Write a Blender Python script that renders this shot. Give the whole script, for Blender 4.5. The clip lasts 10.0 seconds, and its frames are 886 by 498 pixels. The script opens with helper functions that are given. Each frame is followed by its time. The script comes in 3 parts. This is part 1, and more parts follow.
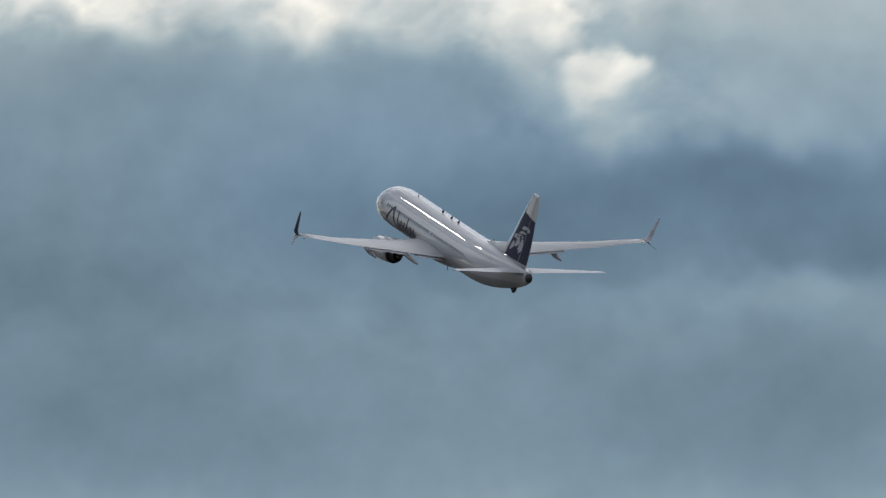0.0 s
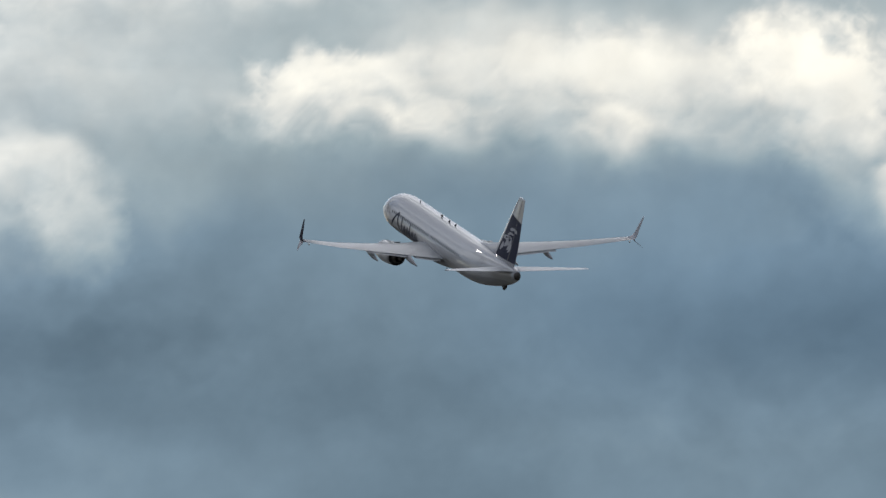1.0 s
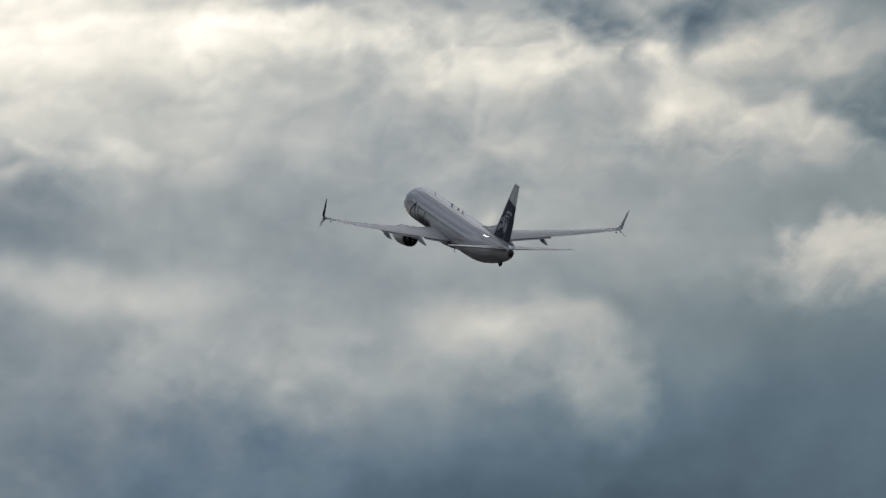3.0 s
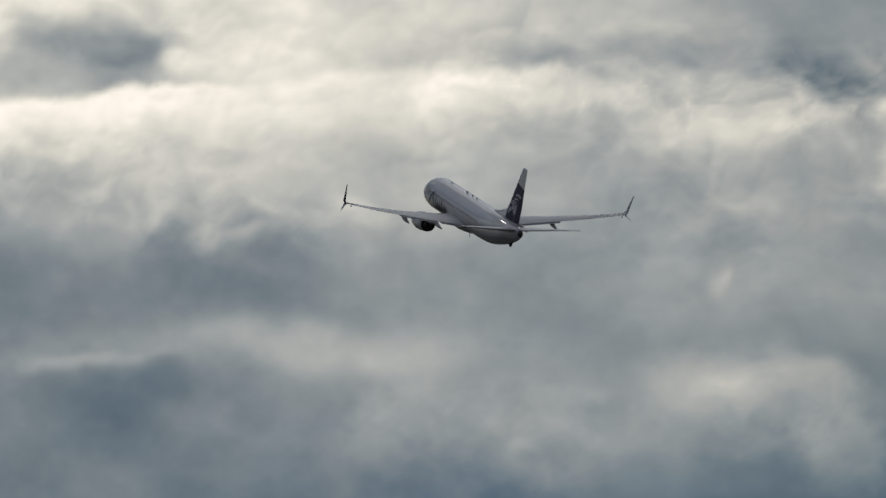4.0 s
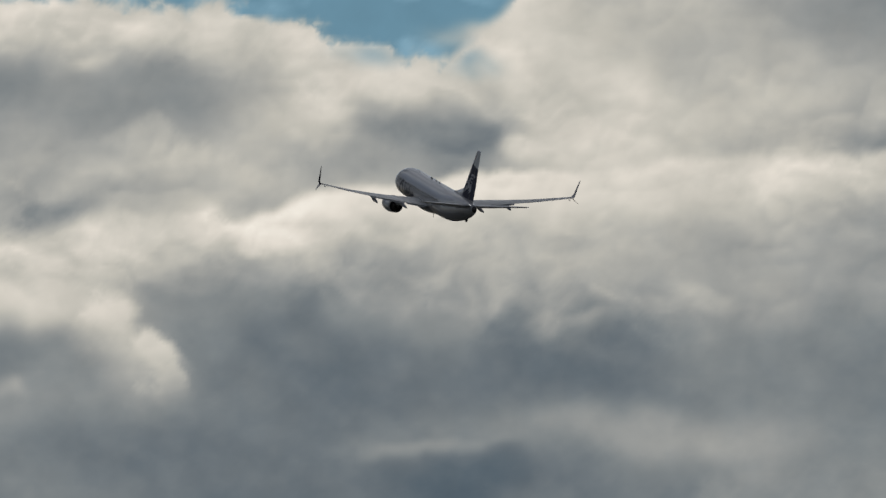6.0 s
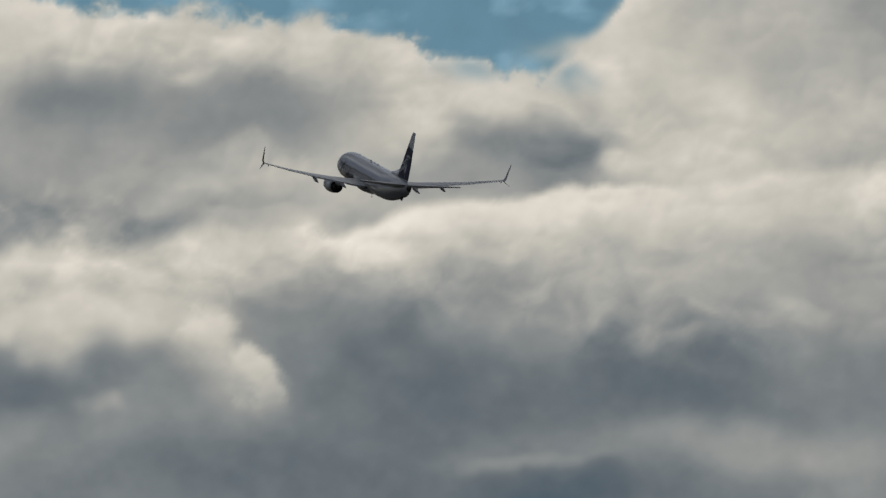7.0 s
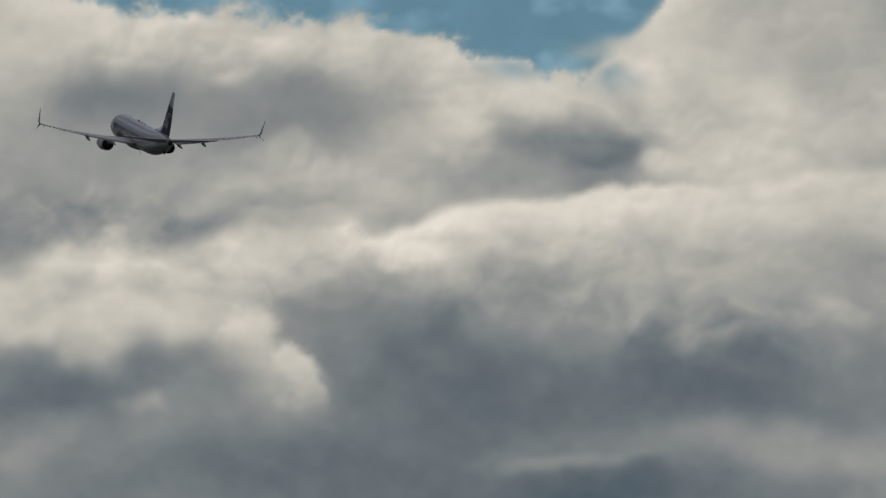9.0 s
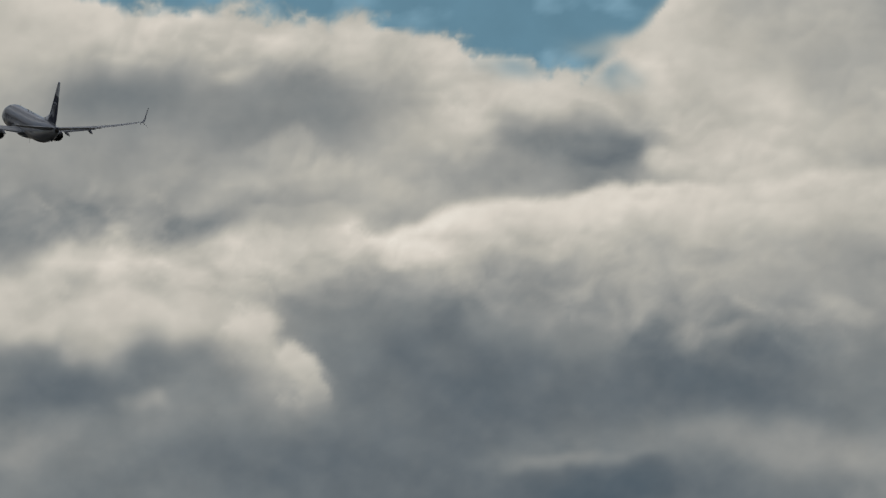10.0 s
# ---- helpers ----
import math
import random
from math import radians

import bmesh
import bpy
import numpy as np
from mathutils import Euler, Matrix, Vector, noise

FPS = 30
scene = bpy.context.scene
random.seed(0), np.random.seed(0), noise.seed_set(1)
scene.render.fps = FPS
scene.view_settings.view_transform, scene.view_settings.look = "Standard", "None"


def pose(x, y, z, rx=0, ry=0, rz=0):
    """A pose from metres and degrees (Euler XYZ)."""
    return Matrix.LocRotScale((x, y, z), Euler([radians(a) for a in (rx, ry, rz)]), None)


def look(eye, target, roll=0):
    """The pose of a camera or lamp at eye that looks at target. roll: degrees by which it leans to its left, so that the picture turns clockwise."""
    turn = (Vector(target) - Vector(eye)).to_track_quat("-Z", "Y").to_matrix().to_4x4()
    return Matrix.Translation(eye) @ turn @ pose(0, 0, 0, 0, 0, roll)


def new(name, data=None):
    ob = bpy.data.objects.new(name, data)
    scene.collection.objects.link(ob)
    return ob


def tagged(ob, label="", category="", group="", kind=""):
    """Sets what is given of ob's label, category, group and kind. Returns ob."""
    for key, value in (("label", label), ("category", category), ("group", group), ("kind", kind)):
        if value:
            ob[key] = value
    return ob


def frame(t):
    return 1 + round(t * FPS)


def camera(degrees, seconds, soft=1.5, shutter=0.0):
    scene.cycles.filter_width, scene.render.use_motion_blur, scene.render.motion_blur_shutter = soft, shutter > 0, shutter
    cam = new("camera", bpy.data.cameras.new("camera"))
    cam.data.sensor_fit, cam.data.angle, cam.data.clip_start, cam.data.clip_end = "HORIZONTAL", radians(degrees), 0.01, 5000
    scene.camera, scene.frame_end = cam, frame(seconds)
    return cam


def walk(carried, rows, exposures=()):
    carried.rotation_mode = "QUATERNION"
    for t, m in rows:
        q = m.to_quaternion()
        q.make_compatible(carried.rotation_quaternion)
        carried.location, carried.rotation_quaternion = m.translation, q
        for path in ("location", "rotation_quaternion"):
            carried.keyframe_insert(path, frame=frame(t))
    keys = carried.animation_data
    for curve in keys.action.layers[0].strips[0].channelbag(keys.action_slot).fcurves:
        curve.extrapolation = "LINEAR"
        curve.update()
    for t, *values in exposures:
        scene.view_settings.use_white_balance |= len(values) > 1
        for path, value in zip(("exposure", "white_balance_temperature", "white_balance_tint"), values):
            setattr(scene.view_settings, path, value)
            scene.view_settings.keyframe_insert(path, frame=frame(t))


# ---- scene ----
# The camera stands on open ground and pans after the climbing airliner with a long lens.
LENS = 4.0
cam = camera(LENS, 10.0, soft=1.45)
PAN = (
    (0.0, -7.087, 4.060), (0.5, -6.373, 4.316), (1.0, -5.663, 4.550), (1.5, -5.002, 4.775), (2.0, -4.383, 4.979),
    (2.5, -3.820, 5.143), (3.0, -3.260, 5.291), (4.5, -1.723, 5.678), (5.0, -1.316, 5.796), (5.5, -0.962, 5.878),
    (6.0, -0.647, 5.944), (7.5, -0.085, 6.015), (8.0, -0.041, 6.010), (8.5, -0.021, 6.010), (9.0, -0.013, 6.008),
    (9.5, -0.008, 6.005), (10.0, 0.0, 6.0))
EYE = 1.6
walk(cam, [(t, pose(0, 0, EYE, 90 + tilt, 0, yaw)) for t, yaw, tilt in PAN],
     exposures=[(0.0, 1.45), (1.0, 1.39), (1.5, 1.23), (2.0, 1.01), (2.5, 0.81), (3.0, 0.65), (4.5, 0.27), (5.5, 0.1), (6.0, 0.03), (7.5, -0.08), (10.0, -0.13)])

# ---- daylight: a bright broken overcast, the sun high beyond the aircraft ----
SUN_UP, SUN_TURN = 40.3, -24.8
world = bpy.data.worlds.new("daylight")
scene.world = world
world.use_nodes = True
wn, wl = world.node_tree.nodes, world.node_tree.links
wn.clear()
sky = wn.new("ShaderNodeTexSky")
sky.sky_type, sky.sun_disc = "NISHITA", False
sky.sun_elevation, sky.sun_rotation = radians(SUN_UP), radians(-SUN_TURN)
coord = wn.new("ShaderNodeTexCoord")
puffs = wn.new("ShaderNodeTexNoise")
puffs.inputs["Scale"].default_value, puffs.inputs["Detail"].default_value = 3.0, 6.0
wl.new(coord.outputs["Generated"], puffs.inputs["Vector"])
cover = wn.new("ShaderNodeValToRGB")
cover.color_ramp.elements[0].position, cover.color_ramp.elements[1].position = 0.35, 0.6
wl.new(puffs.outputs["Fac"], cover.inputs["Fac"])
sky_light = wn.new("ShaderNodeVectorMath")
sky_light.operation = "SCALE"
sky_light.inputs["Scale"].default_value = 0.05
wl.new(sky.outputs["Color"], sky_light.inputs[0])
over = wn.new("ShaderNodeMix")
over.data_type = "RGBA"
# an overcast is three times as bright overhead as at the horizon
height = wn.new("ShaderNodeSeparateXYZ")
wl.new(coord.outputs["Generated"], height.inputs[0])
grade = wn.new("ShaderNodeMapRange")
grade.inputs["From Min"].default_value, grade.inputs["From Max"].default_value = 0.0, 1.0
grade.inputs["To Min"].default_value, grade.inputs["To Max"].default_value = 0.082, 0.236
wl.new(height.outputs["Z"], grade.inputs["Value"])
veil = wn.new("ShaderNodeVectorMath")
veil.operation = "SCALE"
veil.inputs[0].default_value = (0.97, 1.0, 1.04)
# thick and thin cloud, and a brighter veil towards the sun
mottle = wn.new("ShaderNodeTexNoise")
mottle.inputs["Scale"].default_value, mottle.inputs["Detail"].default_value, mottle.inputs["Distortion"].default_value = 5.0, 5.0, 0.4
wl.new(coord.outputs["Generated"], mottle.inputs["Vector"])
thick = wn.new("ShaderNodeMapRange")
thick.inputs["From Min"].default_value, thick.inputs["From Max"].default_value = 0.36, 0.66
thick.inputs["To Min"].default_value, thick.inputs["To Max"].default_value = 0.25, 2.0
wl.new(mottle.outputs["Fac"], thick.inputs["Value"])
facing = wn.new("ShaderNodeVectorMath")
facing.operation = "DOT_PRODUCT"
facing.inputs[1].default_value = (math.sin(radians(SUN_TURN)) * math.cos(radians(SUN_UP)), math.cos(radians(SUN_TURN)) * math.cos(radians(SUN_UP)), math.sin(radians(SUN_UP)))
wl.new(coord.outputs["Generated"], facing.inputs[0])
near_sun = wn.new("ShaderNodeMapRange")
near_sun.interpolation_type = "SMOOTHSTEP"
near_sun.inputs["From Min"].default_value, near_sun.inputs["From Max"].default_value = 0.4, 1.0
near_sun.inputs["To Min"].default_value, near_sun.inputs["To Max"].default_value = 0.92, 2.0
wl.new(facing.outputs["Value"], near_sun.inputs["Value"])
layers = wn.new("ShaderNodeMath")
layers.operation = "MULTIPLY"
wl.new(thick.outputs[0], layers.inputs[0])
wl.new(near_sun.outputs[0], layers.inputs[1])
total = wn.new("ShaderNodeMath")
total.operation = "MULTIPLY"
wl.new(grade.outputs[0], total.inputs[0])
wl.new(layers.outputs[0], total.inputs[1])
wl.new(total.outputs[0], veil.inputs["Scale"])
wl.new(veil.outputs[0], over.inputs[7])
wl.new(cover.outputs["Color"], over.inputs[0])
wl.new(sky_light.outputs[0], over.inputs[6])
glow = wn.new("ShaderNodeBackground")
wl.new(over.outputs[2], glow.inputs["Color"])
wl.new(glow.outputs[0], wn.new("ShaderNodeOutputWorld").inputs["Surface"])
sun = new("sun", bpy.data.lights.new("sun", "SUN"))
sun.data.energy, sun.data.angle, sun.data.color = 0.016, radians(2.0), (1.0, 0.95, 0.87)
toward = Vector((math.sin(radians(SUN_TURN)) * math.cos(radians(SUN_UP)), math.cos(radians(SUN_TURN)) * math.cos(radians(SUN_UP)), math.sin(radians(SUN_UP))))
sun.matrix_basis = look(toward * 100, (0, 0, 0))


# ---- materials ----
def surface(name, colour, rough=0.4, metal=0.0, coat=0.0, vary=0.06, scale=1.5, bump=0.0, streak=1.0, shine=0.5, film=0.05):
    """A node material with stains and grain at two scales."""
    m = bpy.data.materials.new(name)
    m.use_nodes = True
    n, l = m.node_tree.nodes, m.node_tree.links
    b = n["Principled BSDF"]
    b.inputs["Metallic"].default_value, b.inputs["Specular IOR Level"].default_value = metal, shine
    b.inputs["Coat Weight"].default_value, b.inputs["Coat Roughness"].default_value = coat, film
    tc = n.new("ShaderNodeTexCoord")
    mp = n.new("ShaderNodeMapping")
    mp.inputs["Scale"].default_value = (1, streak, 1)
    l.new(tc.outputs["Object"], mp.inputs["Vector"])
    big, fine = n.new("ShaderNodeTexNoise"), n.new("ShaderNodeTexNoise")
    big.inputs["Scale"].default_value, big.inputs["Detail"].default_value = scale * 0.4, 4
    fine.inputs["Scale"].default_value, fine.inputs["Detail"].default_value = scale * 6, 5
    l.new(mp.outputs[0], big.inputs["Vector"])
    l.new(mp.outputs[0], fine.inputs["Vector"])
    both = n.new("ShaderNodeMath")
    both.operation = "ADD"
    l.new(big.outputs["Fac"], both.inputs[0])
    l.new(fine.outputs["Fac"], both.inputs[1])
    ramp = n.new("ShaderNodeMapRange")
    ramp.inputs["From Min"].default_value, ramp.inputs["From Max"].default_value = 0.6, 1.4
    ramp.inputs["To Min"].default_value, ramp.inputs["To Max"].default_value = 1 - vary * 2, 1 + vary
    l.new(both.outputs[0], ramp.inputs["Value"])
    tint = n.new("ShaderNodeVectorMath")
    tint.operation = "SCALE"
    tint.inputs[0].default_value = colour
    l.new(ramp.outputs[0], tint.inputs["Scale"])
    l.new(tint.outputs[0], b.inputs["Base Color"])
    rr = n.new("ShaderNodeMapRange")
    rr.inputs["From Min"].default_value, rr.inputs["From Max"].default_value = 0.3, 0.7
    rr.inputs["To Min"].default_value, rr.inputs["To Max"].default_value = rough * 0.8, min(1, rough * 1.25)
    l.new(fine.outputs["Fac"], rr.inputs["Value"])
    l.new(rr.outputs[0], b.inputs["Roughness"])
    if bump:
        bm = n.new("ShaderNodeBump")
        bm.inputs["Strength"].default_value, bm.inputs["Distance"].default_value = bump, 0.02
        l.new(big.outputs["Fac"], bm.inputs["Height"])
        l.new(bm.outputs[0], b.inputs["Normal"])
    return m


WHITE = surface("white_gloss_paint", (0.41, 0.40, 0.415), 0.5, 0, 0.9, 0.06, 2.2, 0.015, 0.035, 0.3, film=0.02)
BELLY = surface("grey_belly", (0.27, 0.262, 0.28), 0.45, 0, 0.15, 0.10, 0.8, 0.05, 0.3)
WING = surface("grey_wing_paint", (0.41, 0.41, 0.415), 0.45, 0, 0.5, 0.08, 1.0, 0.03, 0.4, 0.35, film=0.28)
BARE = surface("bare_aluminium", (0.72, 0.72, 0.73), 0.24, 1.0, 0, 0.05, 2.0)
NAVY = surface("navy_paint", (0.014, 0.016, 0.045), 0.5, 0, 0.0, 0.10, 2.0, shine=0.2)
PALE = surface("pale_paint_and_lit_winglet", (0.42, 0.41, 0.44), 0.5, 0, 0.0, 0.08, 2.0, shine=0.3)
TAIL = surface("light_grey_paint", (0.55, 0.54, 0.55), 0.45, 0, 0.3, 0.06, 1.5, film=0.25)
GLASS = surface("dark_window", (0.13, 0.13, 0.135), 0.2, 0, 0.0, 0.10, 6.0, shine=0.3)
HOT = surface("burnt_nozzle_metal", (0.10, 0.09, 0.085), 0.45, 0.8, 0, 0.20, 4.0)
BLACK = surface("black_parts_and_shade", (0.03, 0.03, 0.032), 0.6, 0, 0, 0.15, 4.0)
SEAM = surface("panel_gap", (0.16, 0.155, 0.16), 0.5, 0, 0, 0.10, 4.0)
FIELD = surface("airfield_grass", (0.115, 0.108, 0.085), 0.9, 0, 0, 0.30, 0.05, 0.4)
LAMP = surface("lamp_glass", (0.85, 0.85, 0.82), 0.1, 0, 0.5, 0.05, 6.0)


# ---- ground ----
def build_ground():
    bm = bmesh.new()
    bmesh.ops.create_circle(bm, cap_ends=True, cap_tris=True, segments=96, radius=4800)
    bmesh.ops.subdivide_edges(bm, edges=bm.edges[:], cuts=2, use_grid_fill=True)
    me = bpy.data.meshes.new("ground")
    bm.to_mesh(me)
    bm.free()
    me.materials.append(FIELD)
    tagged(new("ground", me), "flat open pale dry grass of an airfield", "ground", kind="structure")


build_ground()


# ---- the sky beyond: banks of cloud over a blue gap ----
# Cloud places are in hundredths-of-a-view steps: u to the right, v down, FOCUS of them to a radian.
FOCUS = 784 / math.tan(radians(LENS / 2))
STEP, U0, U1, V0, V1 = 6, -800, 4800, -560, 2200
SKY_R = 4600.0


def lattice_noise(x, y, seed):
    """Smooth value noise in -1 to 1 at the lattice coordinates x, y."""
    table = np.random.default_rng(seed).uniform(-1, 1, (256, 256))
    xi, yi = np.floor(x).astype(int), np.floor(y).astype(int)
    fx, fy = x - xi, y - yi
    fx, fy = fx * fx * fx * (fx * (fx * 6 - 15) + 10), fy * fy * fy * (fy * (fy * 6 - 15) + 10)
    a, b = table[yi % 256, xi % 256], table[yi % 256, (xi + 1) % 256]
    c, d = table[(yi + 1) % 256, xi % 256], table[(yi + 1) % 256, (xi + 1) % 256]
    return (a * (1 - fx) + b * fx) * (1 - fy) + (c * (1 - fx) + d * fx) * fy


def fbm(x, y, size, seed, octaves=4, gain=0.5):
    total, amp, norm = 0, 1.0, 0
    for i in range(octaves):
        k = 2.03 ** i / size
        total = total + amp * lattice_noise(x * k + 17.3 * i, y * k - 9.1 * i, seed + i)
        norm += amp
        amp *= gain
    return total / norm


def puffs(x, y, size, seed, octaves=4, gain=0.55):
    """Rounded heaps with sharp creases between them, 0 to 1."""
    total, amp, norm = 0, 1.0, 0
    for i in range(octaves):
        k = 2.07 ** i / size
        total = total + amp * np.abs(lattice_noise(x * k + 31.7 * i, y * k + 5.3 * i, seed + i))
        norm += amp
        amp *= gain
    return total / norm


def step(a, b, x):
    t = np.clip((x - a) / (b - a), 0, 1)
    return t * t * (3 - 2 * t)


class Clouds:
    """A field of cloud brightness (tone, 0 to 255), built up from soft masses, billows and lit ridges."""

    def __init__(self):
        self.u, self.v = np.meshgrid(np.arange(U0, U1 + 1, STEP, dtype=float), np.arange(V0, V1 + 1, STEP, dtype=float))
        u, v = self.u, self.v
        self.wu = u + 46 * fbm(u, v, 190, 11, 3) + 20 * fbm(u, v, 64, 21, 2)
        self.wv = v + 34 * fbm(u, v, 190, 31, 3) + 16 * fbm(u, v, 64, 41, 2)
        self.rag = fbm(u, v * 1.2, 52, 51, 5, 0.62)
        self.long = fbm(u, v, 240, 55, 3)
        curl_u, curl_v = u + 1.2 * (self.wu - u), v + 1.2 * (self.wv - v)
        self.shreds = 1.25 * fbm(curl_u * 0.8 + curl_v * 0.35, curl_v * 1.5 - curl_u * 0.2, 84, 131, 5, 0.6) + 0.5 - 1.5 * puffs(curl_u * 0.8 + curl_v * 0.6, curl_v * 1.1 - curl_u * 0.6, 130, 137, 3, 0.5)
        self.tone = np.full(u.shape, 128.0)
        self.open_sky = np.ones(u.shape)
        self.relief = np.zeros(u.shape)

    def mass(self, u, v, ru, rv, tone, amount, lean=0):
        """A soft-edged patch, brighter or darker than what lies round it."""
        c, s = math.cos(radians(lean)), math.sin(radians(lean))
        du, dv = self.wu - u, self.wv - v
        a = (du * c + dv * s) / (ru * 1.25)
        b = (-du * s + dv * c) / (rv * 1.25)
        w = amount * np.exp(-(a * a + b * b) ** 1.2)
        self.tone += w * (tone - self.tone)

    def billow(self, u, v, ru, rv, lit, low, amount, hard=0.5):
        """A heaped cloud with a crisp, ragged upper edge, lit above, and fading out below."""
        du, dv = (self.wu - u) / ru, (self.wv - v) / rv
        d = np.sqrt(du * du + dv * dv) + 0.38 * self.rag + 0.15 * self.long
        under = step(-0.3, 0.8, dv)
        edge = hard + (1.0 - hard) * under
        w = amount * (1 - step(1 - edge, 1 + edge * 0.6, d))
        t = lit + (low - lit) * step(-0.6, 0.9, dv + 0.25 * self.rag)
        self.tone += w * (t - self.tone)
        self.relief = np.maximum(self.relief, w * (1 - 0.5 * d))

    def torn(self, u, v, ru, rv, amount):
        """A stretch of shredded cloud: curled lighter and darker filaments."""
        a, b = (self.u - u) / ru, (self.v - v) / rv
        w = np.exp(-(a * a + b * b) ** 1.5)
        self.tone += amount * w * self.shreds

    def ridge(self, us, vs, lit, width, low, depth, amount=1.0, soft=10, ends=80, over_sky=False):
        """A bank of cloud whose lit upper edge runs through the given places."""
        line = np.interp(self.u + 34 * self.rag + 30 * self.long, us, vs) + (34 if over_sky else 14) * self.rag + 10 * fbm(self.u, self.v, 110, 61, 2)
        below = self.wv * 0.35 + self.v * 0.65 - line
        w = step(-soft, soft * 1.6, below)
        inside = step(us[0] - ends, us[0] + ends, self.u) * (1 - step(us[-1] - ends, us[-1] + ends, self.u)) if ends else 1.0
        if over_sky:
            self.open_sky *= 1 - w * inside
        fade = 1 - step(depth, depth * 2.2, below)
        t = lit + 26 * self.long + (low - lit) * step(width * 0.5, depth, below + 34 * self.rag + 30 * self.long)
        a = amount * w * fade * inside
        self.tone += a * (t - self.tone)
        self.relief = np.maximum(self.relief, 0.7 * a * np.exp(-below.clip(0) / 90))


def lay_out_clouds(c):
    m, b, r = c.mass, c.billow, c.ridge
    # blue gap and the banks round it
    r((-900, 150, 270, 400, 480, 560, 640, 700, 800, 860, 940, 1000, 1050, 1080, 1110, 1140, 1170, 1200, 1300, 6000),
      (-120, -20, 2, 4, 12, 24, 20, 42, 56, 92, 102, 112, 118, 102, 68, 42, 10, -50, -300, -400), 204, 60, 176, 160, 1, 15, 0, True)
    c.open_sky *= 1 - 0.85 * np.exp(-((c.wu - 1085) / 46) ** 2 - ((c.wv - 80) / 20) ** 2)
    m(1085, 82, 80, 34, 204, .95)
    c.open_sky = np.maximum(c.open_sky, 0.5 * np.exp(-((c.wu - 1092) / 26) ** 2 - ((c.wv - 132) / 18) ** 2))
    c.open_sky = np.maximum(c.open_sky, 0.5 * np.exp(-((c.wu - 930) / 60) ** 2 - ((c.wv - 118) / 22) ** 2))
    m(800, 180, 1000, 190, 178, .7)
    m(480, 90, 200, 55, 194, .8), m(110, 60, 160, 60, 190, .7)
    m(240, 170, 150, 55, 112, .95), m(540, 195, 180, 58, 120, .95), m(330, 235, 260, 55, 134, .8), m(170, 300, 200, 45, 150, .6)
    m(400, 138, 40, 16, 188, .5), m(720, 150, 110, 60, 182, .4)
    m(1350, 150, 250, 190, 190, .8), m(1440, 130, 110, 55, 160, .7), m(1300, 270, 120, 40, 202, .6)
    b(900, 235, 110, 75, 200, 150, .7), m(985, 200, 75, 40, 206, .7), b(1130, 130, 70, 50, 214, 190, .6), m(1066, 288, 98, 54, 118, .9), m(1070, 306, 80, 40, 102, .85), m(930, 312, 130, 28, 132, .8), m(1190, 290, 28, 22, 198, .5)
    r((330, 420, 500, 550, 640, 700, 780), (360, 310, 285, 265, 272, 310, 335), 184, 40, 152, 90, .65, 20)
    m(360, 392, 75, 22, 118, .9), m(130, 368, 120, 24, 126, .8), m(30, 440, 40, 18, 140, .6), m(710, 392, 45, 16, 150, .7)
    # the long lit ridge
    m(1640, 195, 150, 60, 180, .8), m(1388, 225, 120, 60, 202, .7), m(1950, 215, 190, 60, 176, .85), m(2034, 285, 110, 30, 152, .8)
    r((-300, 0, 60, 110, 200, 320, 420, 520, 620, 700, 760), (540, 472, 440, 402, 406, 424, 412, 396, 386, 408, 402), 206, 80, 166, 150, .8, 30, 60)
    r((1500, 1600, 1734, 1884, 2034, 2104, 2170), (296, 284, 286, 312, 346, 400, 440), 216, 80, 165, 180, .9, 26, 120)
    r((620, 700, 750, 800, 880, 980, 1060, 1160, 1250, 1400, 1500, 1600), (402, 410, 396, 368, 352, 347, 332, 326, 322, 312, 296, 284), 208, 70, 158, 180, 1, 10, 110)
    b(1850, 330, 60, 30, 214, 190, .5), b(2010, 372, 60, 28, 208, 180, .5)
    m(1450, 380, 260, 70, 198, .6), m(1284, 496, 80, 40, 206, .6), m(450, 465, 95, 60, 212, .6)
    m(1120, 470, 250, 50, 158, .5), m(1420, 480, 220, 55, 154, .65), m(1634, 486, 160, 50, 158, .7), m(1784, 440, 110, 50, 172, .6)
    m(800, 640, 320, 115, 104, .9), m(650, 590, 120, 75, 110, .7), m(1250, 690, 230, 52, 102, .85), m(1010, 535, 150, 50, 158, .5)
    m(1235, 602, 24, 22, 184, .6), m(1300, 612, 36, 14, 176, .55), m(1345, 570, 12, 30, 160, .4), m(1130, 520, 14, 46, 172, .4), m(1030, 520, 12, 40, 160, .35), m(1200, 520, 60, 40, 160, .4), m(1500, 548, 50, 20, 182, .55), m(1834, 526, 60, 26, 172, .5)
    # lower masses under the ridge
    m(200, 565, 210, 40, 204, .85), m(120, 690, 150, 50, 104, .9), m(280, 655, 110, 35, 108, .8), m(60, 640, 60, 30, 118, .5)
    m(470, 680, 110, 80, 160, .6), m(400, 690, 80, 28, 124, .7), b(440, 595, 80, 58, 206, 182, .85, .4), b(525, 645, 58, 52, 200, 176, .85, .3), b(540, 705, 40, 50, 182, 158, .75, .35), m(470, 640, 50, 40, 190, .5), m(182, 618, 44, 36, 186, .7), b(170, 600, 50, 40, 200, 176, .6), m(262, 712, 34, 14, 160, .6), m(290, 706, 16, 12, 164, .5)
    m(150, 785, 260, 55, 132, .7), m(30, 792, 60, 12, 148, .6, -6), m(80, 850, 200, 50, 112, .5), m(500, 825, 320, 50, 112, .7), m(700, 825, 260, 75, 98, .6)
